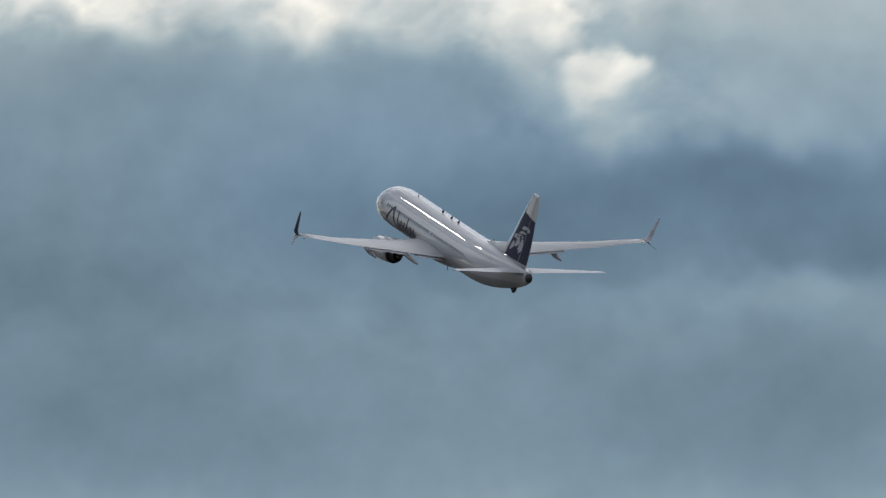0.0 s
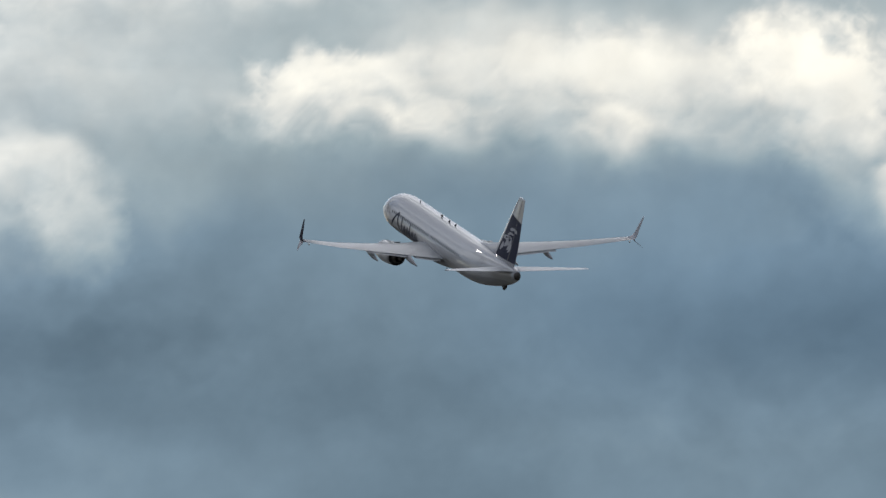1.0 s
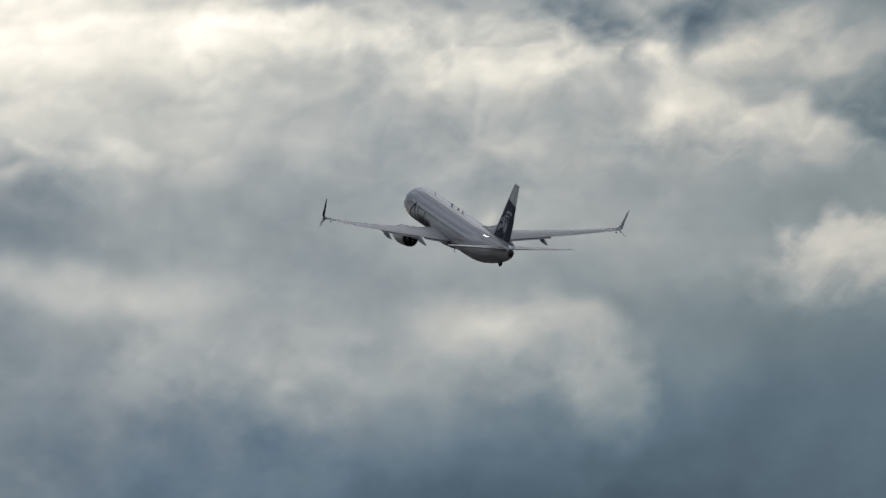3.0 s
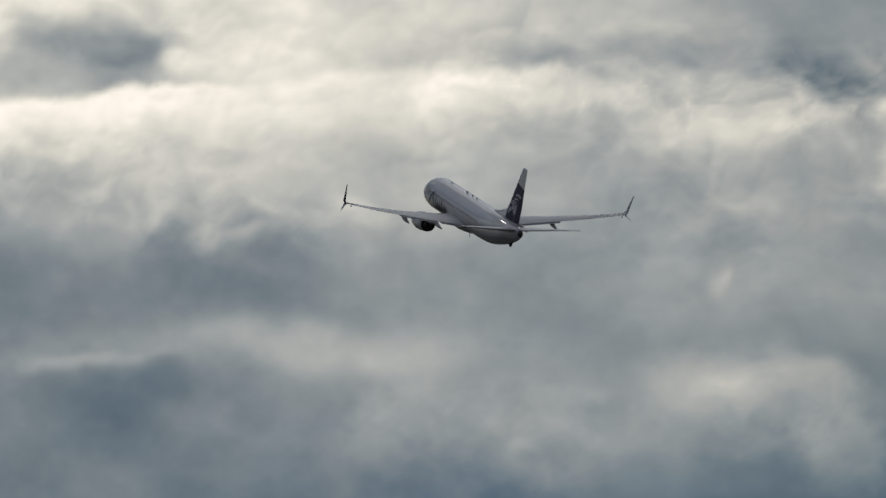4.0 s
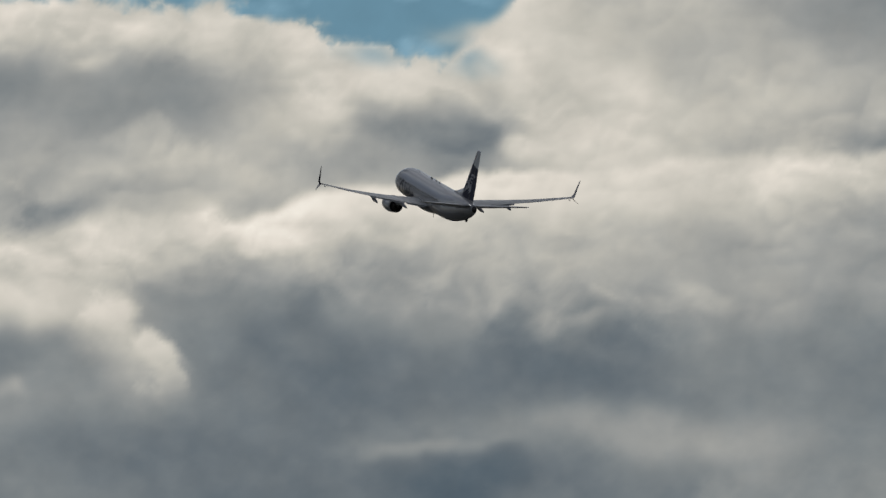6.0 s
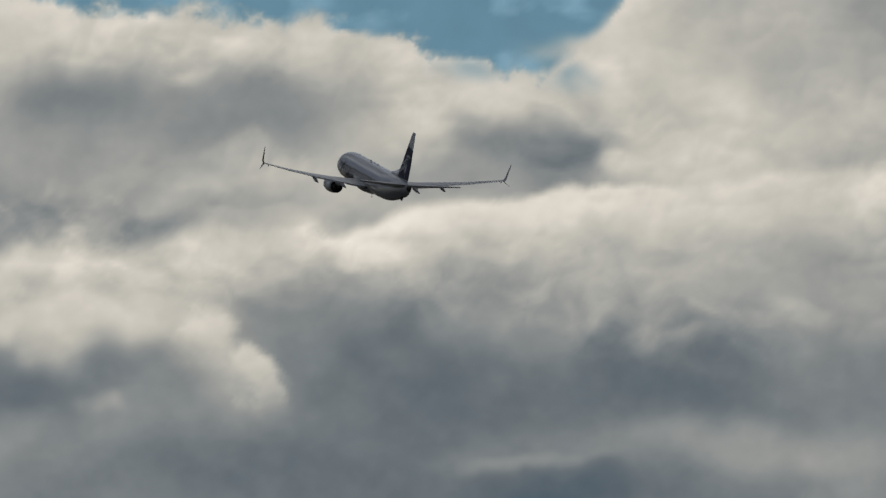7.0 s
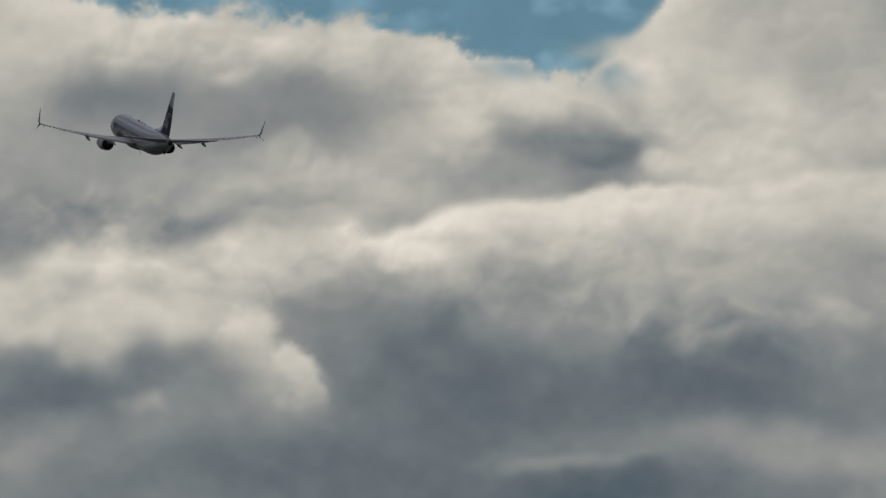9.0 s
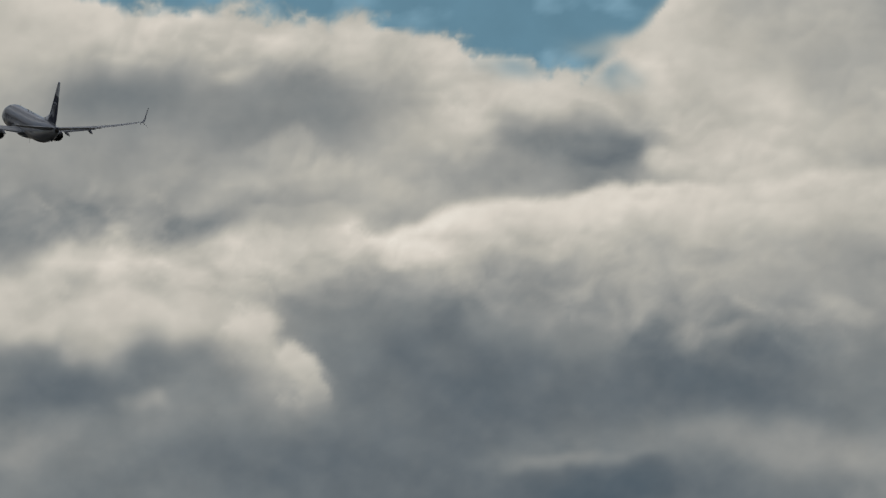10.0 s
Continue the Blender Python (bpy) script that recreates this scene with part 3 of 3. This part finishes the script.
def build_wing(parent, side):
    rows = [(side * r[0], *r[1:]) for r in WING_ROWS]
    wing = part("wing", loft([airfoil(x, s, c, z, t, -2.5) for x, s, c, z, t in rows]), WING, parent, "grey painted swept wing")
    # polished leading edge
    bm = bmesh.new()
    prev = None
    for x, s, c, z, t in rows[1:]:
        sec = airfoil(x, s, c, z, t, -2.5)
        ids = (20, 21, 22, 23, 0, 1, 2, 3)
        ring = [bm.verts.new((sec[i][0], sec[i][1] + 0.012, sec[i][2] + (0.008 if 0 < i < 8 else -0.008 if i > 12 else 0))) for i in ids]
        if prev:
            for i in range(len(ring) - 1):
                bm.faces.new((prev[i], prev[i + 1], ring[i + 1], ring[i]))
        prev = ring
    part("leading_edge", bm, BARE, wing, "bare polished metal leading edge")
    # upper winglet, blended
    tip = [airfoil(side * 16.7, 23.25, 1.5, 1.30, 0.10, -2.5)]
    for x, s, c, z, cant in ((16.98, 23.42, 1.38, 1.39, 25), (17.16, 23.62, 1.2, 1.58, 50), (17.24, 23.95, 0.92, 1.9, 72), (17.3, 24.45, 0.70, 2.55, 82),
                             (17.38, 25.0, 0.50, 3.25, 83), (17.43, 25.35, 0.34, 3.68, 83), (17.45, 25.6, 0.16, 3.88, 83)):
        tip.append(airfoil(side * x, s, c, z, 0.08, 0, cant=side * cant))
    # left winglet navy, right one pale: the light on it put into its colour
    part("winglet", loft(tip), NAVY if side < 0 else PALE, wing, "tall blended winglet")
    low = []
    for x, s, c, z, cant in ((17.0, 23.5, 1.15, 1.38, -30), (17.2, 23.8, 0.8, 1.12, -50), (17.42, 24.2, 0.55, 0.93, -55), (17.62, 24.6, 0.34, 0.74, -58), (17.77, 24.95, 0.13, 0.60, -60)):
        low.append(airfoil(side * x, s, c, z, 0.07, 0, cant=side * cant))
    part("lower_winglet", loft(low), PALE, wing, "small downward winglet")
    bm = bmesh.new()
    bmesh.ops.create_icosphere(bm, subdivisions=2, radius=0.10, matrix=Matrix.Translation((side * 16.5, ORIGIN - 24.75, 1.16)))
    part("navigation_light", bm, LAMP, wing, "clear wingtip lamp glass")
    # canoe fairings under the flaps
    for x, back, lift in ((5.2, 2.4, 0.34), (9.0, 1.1, 0.16)):
        s, c, z, t = wing_at(x)
        rings = []
        long = 0.62 * c + 1.0
        for i in range(11):
            k = i / 10
            r = 0.24 * math.sin(math.pi * min(1, k * 0.92 + 0.06)) ** 0.6 * (1.15 - 0.45 * k)
            y = ORIGIN - (s + c * 0.62 - 0.45 * long + long * k) - back
            zz = z - 0.30 - 0.32 * k + lift
            rings.append([(side * x + r * 0.75 * math.cos(a), y, zz + r * 1.25 * math.sin(a)) for a in (2 * math.pi * j / 12 for j in range(12))])
        part("flap_fairing", loft(rings), BELLY, wing, "grey canoe-shaped flap fairing")
    # flaps let down a little behind the trailing edge
    for x0, x1 in ((2.0, 4.5), (4.9, 9.7)):
        rings = []
        for i in range(7):
            x = x0 + (x1 - x0) * i / 6
            s, c, z, t = wing_at(x)
            rings.append(airfoil(side * x, s + 0.8 * c, 0.20 * c + 0.28, z + 0.032 * c - 0.08, 0.13, 5.0))
        part("flap", loft(rings), WING, wing, "grey flap slightly lowered")
    # flap and aileron gaps
    for x0, x1, k in ((2.2, 9.6, 0.74), (10.2, 15.4, 0.76)):
        for face in (1,):
            bm = bmesh.new()
            prev = None
            for i in range(9):
                x = x0 + (x1 - x0) * i / 8
                s, c, z, t = wing_at(x)
                zz = z + c * (0.012 + face * t * 0.30) + (0.018 if face > 0 else -0.03)
                a = bm.verts.new((side * x, ORIGIN - s - c * k, zz))
                b = bm.verts.new((side * x, ORIGIN - s - c * k - 0.05, zz))
                if prev:
                    bm.faces.new((prev[0], a, b, prev[1]))
                prev = (a, b)
            part("flap_gap", bm, SEAM, wing, "dark gap ahead of the flap")
    return wing


def build_engine(parent, side):
    x, z0, aft = side * 4.78, -1.98, 1.6
    def rings(rows, squash=1.0):
        return [[(x + 0.95 * r * math.cos(a), ORIGIN - s - aft, z0 + dz + 0.95 * r * squash * math.sin(a) * (0.96 if math.sin(a) < 0 else 1)) for a in (2 * math.pi * i / 40 for i in range(40))] for s, r, dz in rows]
    engine = part("engine", loft(rings(((11.95, 0.80, 0), (11.8, 0.90, 0), (11.9, 0.98, 0), (12.4, 1.08, 0), (13.2, 1.13, 0), (14.0, 1.10, 0.02), (14.9, 1.02, 0.04), (15.7, 0.93, 0.06), (15.72, 0.90, 0.06), (15.2, 0.88, 0.06))), caps=False), WHITE, parent, "white engine cowling")
    part("inlet_lip", loft(rings(((12.02, 0.80, 0), (11.80, 0.86, 0), (11.76, 0.92, 0), (11.84, 0.985, 0), (12.1, 1.045, 0))), caps=False), BARE, engine, "polished metal inlet lip")
    part("fan", loft(rings(((12.5, 0.02, 0), (12.7, 0.3, 0), (12.75, 0.79, 0))), caps=False), HOT, engine, "dark fan inside the inlet")
    part("fan_duct", loft(rings(((15.68, 0.895, 0.06), (15.0, 0.86, 0.06), (14.6, 0.6, 0.06)))), BLACK, engine, "dark fan duct")
    part("exhaust_cone", loft(rings(((14.8, 0.80, 0.08), (15.3, 0.66, 0.08), (16.0, 0.56, 0.1), (16.55, 0.46, 0.1), (16.5, 0.42, 0.1), (15.9, 0.36, 0.1))), caps=False), HOT, engine, "burnt metal core nozzle")
    part("exhaust_plug", loft(rings(((15.4, 0.32, 0.1), (16.3, 0.28, 0.1), (16.9, 0.16, 0.1), (17.25, 0.03, 0.1)))), HOT, engine, "dark pointed exhaust plug")
    part("cowl_gap", loft(rings(((13.62, 1.124, 0.01), (13.66, 1.124, 0.01))), caps=False), SEAM, engine, "dark joint round the cowling")
    pyl = []
    for s, w, zb, zt in ((14.4, 0.06, -1.05, -0.88), (15.6, 0.22, -1.25, -0.72), (17.0, 0.30, -1.45, -0.85), (18.6, 0.26, -1.6, -1.0), (20.2, 0.05, -1.4, -1.05)):
        pyl.append([(x - w, ORIGIN - s, zb), (x + w, ORIGIN - s, zb), (x + w * 0.7, ORIGIN - s, zt), (x - w * 0.7, ORIGIN - s, zt)])
    part("pylon", loft(pyl), WING, engine, "grey engine pylon")
    for sx in (-1, 1):
        bm = bmesh.new()
        vs = [bm.verts.new((x + sx * 0.62 + sx * dx, ORIGIN - q - aft, z0 + zz)) for q, dx, zz in ((12.6, 0, 0.86), (13.9, 0, 0.88), (13.8, 0.35, 1.15), (13.2, 0.28, 1.05))]
        bmesh.ops.solidify(bm, geom=[bm.faces.new(vs)], thickness=0.025)
        part("vortex_strake", bm, WHITE, engine, "small white strake on the cowling")


FIN = ((1.6, 31.6, 6.0), (2.4, 32.3, 5.65), (4.0, 33.75, 4.75), (6.0, 35.45, 3.4), (7.9, 37.1, 2.15), (8.55, 37.7, 1.7), (8.7, 37.95, 1.4))


def fin_at(z):
    cols = list(zip(*FIN))
    return float(np.interp(z, cols[0], cols[1])), float(np.interp(z, cols[0], cols[2]))


def on_fin(side):
    def place(k, z):
        s, c = fin_at(z)
        k = max(0.0, min(1.0, k))
        t = 5 * 0.085 * (0.2969 * math.sqrt(k) - 0.126 * k - 0.3516 * k * k + 0.2843 * k ** 3 - 0.1036 * k ** 4)
        return (side * (t * c + 0.012), ORIGIN - s - k * c, z)
    return place


def build_tail(parent):
    fin = part("fin", loft([airfoil(0, s, c, z, 0.085, upright=True) for z, s, c in FIN]), WHITE, parent, "white tail fin with a navy field")
    dorsal = [[(-w, ORIGIN - s, 1.6), (w, ORIGIN - s, 1.6), (w * 0.3, ORIGIN - s, z), (-w * 0.3, ORIGIN - s, z)] for s, w, z in ((27.8, 0.04, 1.95), (30.0, 0.14, 2.3), (32.4, 0.26, 2.9), (33.3, 0.2, 3.2))]
    part("dorsal_fillet", loft(dorsal), WHITE, fin, "white fillet before the fin")
    for side in (-1, 1):
        place = on_fin(side)
        bm = bmesh.new()
        grid = []
        for j in range(13):
            z = 1.95 + (6.75 - 1.95) * j / 12
            grid.append([bm.verts.new(place(0.15 + 0.845 * i / 9, z - 0.55 * i / 9 * j / 12)) for i in range(10)])
        for a, b in zip(grid, grid[1:]):
            for i in range(9):
                bm.faces.new((a[i], a[i + 1], b[i + 1], b[i]))
        part("navy_field", bm, NAVY, fin, "dark navy painted field")
        lift = lambda k, z, p=place, sd=side: Vector(p(k, z)) + Vector((sd * 0.012, 0, 0))
        # pale emblem: a hood, a brow and broken strokes below it
        for path, half in (([(0.46, 5.05, .5), (0.56, 5.32, 1), (0.70, 5.28, .8), (0.78, 5.0, .4)], 0.13), ([(0.38, 4.55, .5), (0.52, 4.82, 1), (0.66, 4.72, .7)], 0.10),
                           ([(0.30, 3.95, .6), (0.36, 4.25, 1), (0.48, 4.35, .9), (0.56, 4.2, .4)], 0.17), ([(0.44, 4.05, .6), (0.46, 3.6, 1), (0.40, 3.2, .4)], 0.09),
                           ([(0.60, 4.15, .5), (0.62, 3.6, 1), (0.56, 3.0, .5)], 0.07), ([(0.28, 3.6, .4), (0.30, 3.15, 1), (0.26, 2.7, .4)], 0.07), ([(0.68, 3.5, .4), (0.66, 3.1, .9), (0.60, 2.75, .3)], 0.05)):
            part("pale_sweep", strip(path, half, lift), PALE, fin, "pale painted sweep")
        part("rudder_gap", strip([(0.70, 2.0), (0.70, 5.0), (0.70, 8.5)], 0.012, lift), SEAM, fin, "dark rudder hinge gap")
        rows = ((0.3, 33.3, 4.9, 0.80), (0.9, 33.65, 4.55, 0.87), (3.0, 35.05, 3.5, 1.12), (5.5, 36.7, 2.2, 1.42), (7.0, 37.7, 1.45, 1.60), (7.2, 38.05, 1.05, 1.63))
        tail = part("tailplane", loft([airfoil(side * x, s, c, z, 0.10, -10) for x, s, c, z in rows]), TAIL, parent, "light grey swept tailplane")
        bm = bmesh.new()
        prev = None
        for x, s, c, z in rows[1:]:
            sec = airfoil(side * x, s, c, z, 0.10, -10)
            ring = [bm.verts.new((sec[i][0], sec[i][1] + 0.010, sec[i][2] + (0.006 if 0 < i < 8 else -0.006 if i > 12 else 0))) for i in (21, 22, 23, 0, 1, 2, 3)]
            if prev:
                for i in range(6):
                    bm.faces.new((prev[i], prev[i + 1], ring[i + 1], ring[i]))
            prev = ring
        part("leading_edge", bm, BARE, tail, "bare polished metal leading edge")
    cone = [[(0.30 * math.cos(a), ORIGIN - AFT - s, 1.14 - DROP + 0.40 * math.sin(a)) for a in (2 * math.pi * i / 20 for i in range(20))] for s in (37.7, 38.08)]
    part("exhaust_ring", loft(cone), HOT, parent, "dark exhaust at the end of the tail cone")
    skid = [[(-w, ORIGIN - AFT - s, z), (w, ORIGIN - AFT - s, z), (w, ORIGIN - AFT - s, z + 0.6), (-w, ORIGIN - AFT - s, z + 0.6)] for s, w, z in ((33.8, 0.05, -0.8), (34.6, 0.10, -1.1), (35.2, 0.05, -0.7))]
    part("tail_skid", loft(skid), BLACK, parent, "dark tail skid")


def build_airliner():
    plane = new("airliner")
    tagged(plane, "white twin-engine jet airliner with navy tail climbing after takeoff", "airplane")
    n = 56
    stations = [0, 0.06, 0.15, 0.3, 0.5, 0.8, 1.2, 1.6, 2.1, 2.6, 3.2, 3.8, 4.6, 5.5, 7, 9, 12, 15, 18, 21, 22.5] + [23 + 0.4 * i for i in range(35)] + [37.0, 37.4, 37.8]
    body = part("fuselage", loft([ring_at(s, n) for s in stations]), WHITE, plane, "glossy white fuselage")
    # grey lower shell, from the wing back along the rear belly
    for name, s0, s1, top in (("belly", 4.0, 37.2, -1.2),):
        bm = bmesh.new()
        prev = None
        for i in range(61):
            s = s0 + (s1 - s0) * i / 60
            zc, w, h = hull(s)
            cut = max(-0.985, min(0.15, (top + 0.35 * step(17, 23, np.array(s)) + 1.1 * step(28, 37, np.array(s)) - zc) / h))
            half = math.acos(-cut)
            ring = []
            for j in range(17):
                a = -math.pi / 2 - half + 2 * half * j / 16
                ring.append(bm.verts.new(((w + 0.008) * math.cos(a), ORIGIN - AFT - s, zc + (h + 0.008) * math.sin(a))))
            if prev:
                for j in range(16):
                    bm.faces.new((prev[j], prev[j + 1], ring[j + 1], ring[j]))
            prev = ring
        part(name, bm, BELLY, plane, "grey underside, reaching higher towards the tail")
    fair = []
    for i in range(15):
        k = i / 14
        s = 12.6 + 11.2 * k
        g = math.sin(math.pi * k) ** 0.45
        fair.append([(max(0.05, 2.0 * g) * math.cos(a), ORIGIN - s, -1.46 + (0.82 * g + 0.02) * math.sin(a)) for a in (2 * math.pi * j / 28 for j in range(28))])
    part("wing_fairing", loft(fair), BELLY, plane, "grey belly fairing under the wing")
    for side in (-1, 1):
        build_wing(plane, side)
        build_engine(plane, side)
        # cabin windows, one mesh for each side
        bm = bmesh.new()
        corners = []
        for j in range(8):
            a = math.pi / 4 * (j + 0.5)
            corners.append(on_hull(12 + 0.115 * math.cos(a) * 1.05, 0.34 + 0.165 * math.sin(a), side, 0.014) - Vector((0, ORIGIN - 12, 0)))
        bm.faces.new([bm.verts.new(p) for p in corners])
        first = part("window", bm, GLASS, plane, "small dark cabin window")
        first.location = (0, ORIGIN - 6.2, 0)
        for i in range(1, 47):
            s = 6.2 + 0.508 * i
            if i in (22,):
                continue
            w = new("window", first.data)
            w.parent = plane
            zc, wd, h = hull(s)
            w.location = (side * (wd - 1.88), ORIGIN - s, 0)
            w["label"] = "small dark cabin window"
        def on_fairing(q, turn, sd=side):
            g = math.sin(math.pi * (q - 12.6) / 11.2) ** 0.45
            return (sd * (2.0 * g * math.cos(turn) + 0.015), ORIGIN - q, -1.46 + (0.82 * g + 0.035) * math.sin(turn))
        # black strip on the fairing paints in the shadow beside the wing root
        part("root_shade_strip", strip([(17.6, 0.95, .3), (19.0, 0.85, 1), (20.6, 0.70, 1.2), (22.0, 0.50, .9), (23.2, 0.30, .4)], 0.17, on_fairing), BLACK, plane, "black strip standing in for the shaded gap by the wing root")
        # doors
        for s, z, hw, hh in ((4.9, 0.1, 0.43, 0.92), (31.2, 0.35, 0.38, 0.85)):
            loop = [(s + hw * max(-1, min(1, 1.5 * math.cos(2 * math.pi * i / 24))), z + hh * max(-1, min(1, 1.5 * math.sin(2 * math.pi * i / 24)))) for i in range(25)]
            part("door", strip(loop, 0.012, lambda a, b, sd=side: on_hull(a, b, sd, 0.012)), SEAM, plane, "door outlined by a dark gap")
        # sweeping navy brush marks on the forward side
        lay = lambda a, b, sd=side: on_hull(a, b, sd, 0.022)
        marks = [[(3.6, -1.25, .4), (4.6, -0.5, 1), (5.6, 0.4, 1), (6.4, 1.1, .6)], [(6.4, 1.15, .6), (6.35, 0.2, 1.3), (6.45, -0.8, 1.3), (7.0, -1.4, .6)],
                 [(3.8, -1.3, .5), (5.0, -1.6, .8), (5.8, -1.65, .5)]]
        for i in range(6):
            q = 7.4 + 0.86 * i
            top = (0.9, 0.0, 0.05, 0.75, -0.05, 0.0)[i]
            marks.append([(q + 0.4, top, .6), (q + 0.12, top * 0.3 - 0.6, 1.1), (q, -1.2, 1.2), (q + 0.3, -1.5, .6)])
            marks.append([(q + 0.3, -1.45, .5), (q + 0.55, -0.75, .8), (q + 0.8, -0.25, .5)])
        marks = [[(a * 0.95 + 2.0, z * 0.78 - 0.25, w) for a, z, w in path] for path in marks]
        for path in marks:
            part("brush_mark", strip(path, 0.11, lay), NAVY, plane, "navy painted brush stroke")
        # cockpit side glass
        for s0, s1, zb, zt in ((1.75, 2.35, 0.35, 0.95), (2.42, 3.0, 0.42, 1.02)):
            bm = bmesh.new()
            bm.faces.new([bm.verts.new(on_hull(a, b, side, 0.014)) for a, b in ((s0, zb), (s1, zb), (s1 - 0.08, zt), (s0 + 0.22, zt - 0.12))])
            part("cockpit_window", bm, GLASS, plane, "dark cockpit side window")
    build_tail(plane)
    # aerials and domes along the top and belly
    for s, h, c in ((9.5, 0.35, 0.35),):
        zt = hull(s)[0] + hull(s)[2]
        part("aerial", loft([airfoil(0, s + 0.5 * k * h, c * (1 - 0.5 * k), zt - 0.05 + h * k, 0.10, upright=True) for k in (0, 0.5, 1)]), WHITE, plane, "white blade aerial")
    for s, h, c in ((10.5, 0.35, 0.35), (18.2, 0.95, 0.35)):
        zb = hull(s)[0] - hull(s)[2]
        part("aerial", loft([airfoil(0, s + 0.5 * k * h, c * (1 - 0.5 * k), zb + 0.05 - h * k, 0.10, upright=True) for k in (0, 0.5, 1)]), BLACK, plane, "dark belly aerial")
    for q in (17.4, 19.2):
        zt = hull(q)[0] + hull(q)[2]
        part("aerial", loft([airfoil(0, q + AFT + 0.4 * k, 0.55 * (1 - 0.5 * k), zt - 0.04 + 0.3 * k, 0.14, upright=True) for k in (0, 0.5, 1)]), BLACK, plane, "dark blade aerial on the crown")
    bm = bmesh.new()
    bmesh.ops.create_icosphere(bm, subdivisions=2, radius=0.13, matrix=Matrix.Translation((0, ORIGIN - 16.2, 1.93)))
    part("beacon", bm, HOT, plane, "unlit beacon lamp")
    return plane


airliner = build_airliner()


# ---- what moves ----
def heading(x, y, z, nose_up, right_down, left):
    return Matrix.Translation((x, y, z)) @ Matrix.Rotation(radians(left), 4, "Z") @ Matrix.Rotation(radians(nose_up), 4, "X") @ Matrix.Rotation(radians(right_down), 4, "Y")


def motions():
    walk(airliner, [(t, heading(*p)) for t, *p in (
        (0.0, 142.8, 1144.97, 84.64, 17.21, -0.58, 14.16), (0.5, 132.55, 1186.14, 92.63, 17.06, -1.39, 14.18),
        (1.0, 122.06, 1227.3, 100.71, 17.14, -2.06, 14.2), (1.5, 111.95, 1268.67, 108.71, 17.28, -1.62, 14.23),
        (2.0, 101.55, 1310.03, 117.14, 17.5, -0.76, 14.25), (2.5, 91.06, 1351.59, 125.34, 17.22, -0.19, 14.27),
        (3.0, 80.71, 1393.42, 133.53, 16.69, 0.45, 14.26), (4.5, 49.12, 1519.7, 157.91, 15.44, 0.64, 14.23),
        (5.0, 38.5, 1562.23, 165.77, 15.09, 0.71, 14.21), (5.5, 28.05, 1605.16, 173.09, 14.63, 0.75, 14.17),
        (6.0, 17.44, 1648.39, 180.41, 14.28, 1.56, 14.14), (7.5, -14.07, 1779.37, 201.05, 13.35, 2.64, 14.01),
        (8.0, -24.47, 1823.6, 207.63, 13.0, 2.62, 13.98), (8.5, -35.02, 1868.13, 214.12, 12.91, 2.0, 13.94),
        (9.0, -45.47, 1912.93, 220.43, 12.82, 1.46, 13.9), (9.5, -55.25, 1958.13, 226.57, 12.57, 0.96, 13.87),
        (10.0, -65.67, 2003.53, 232.28, 12.47, 0.35, 13.83))])


motions()
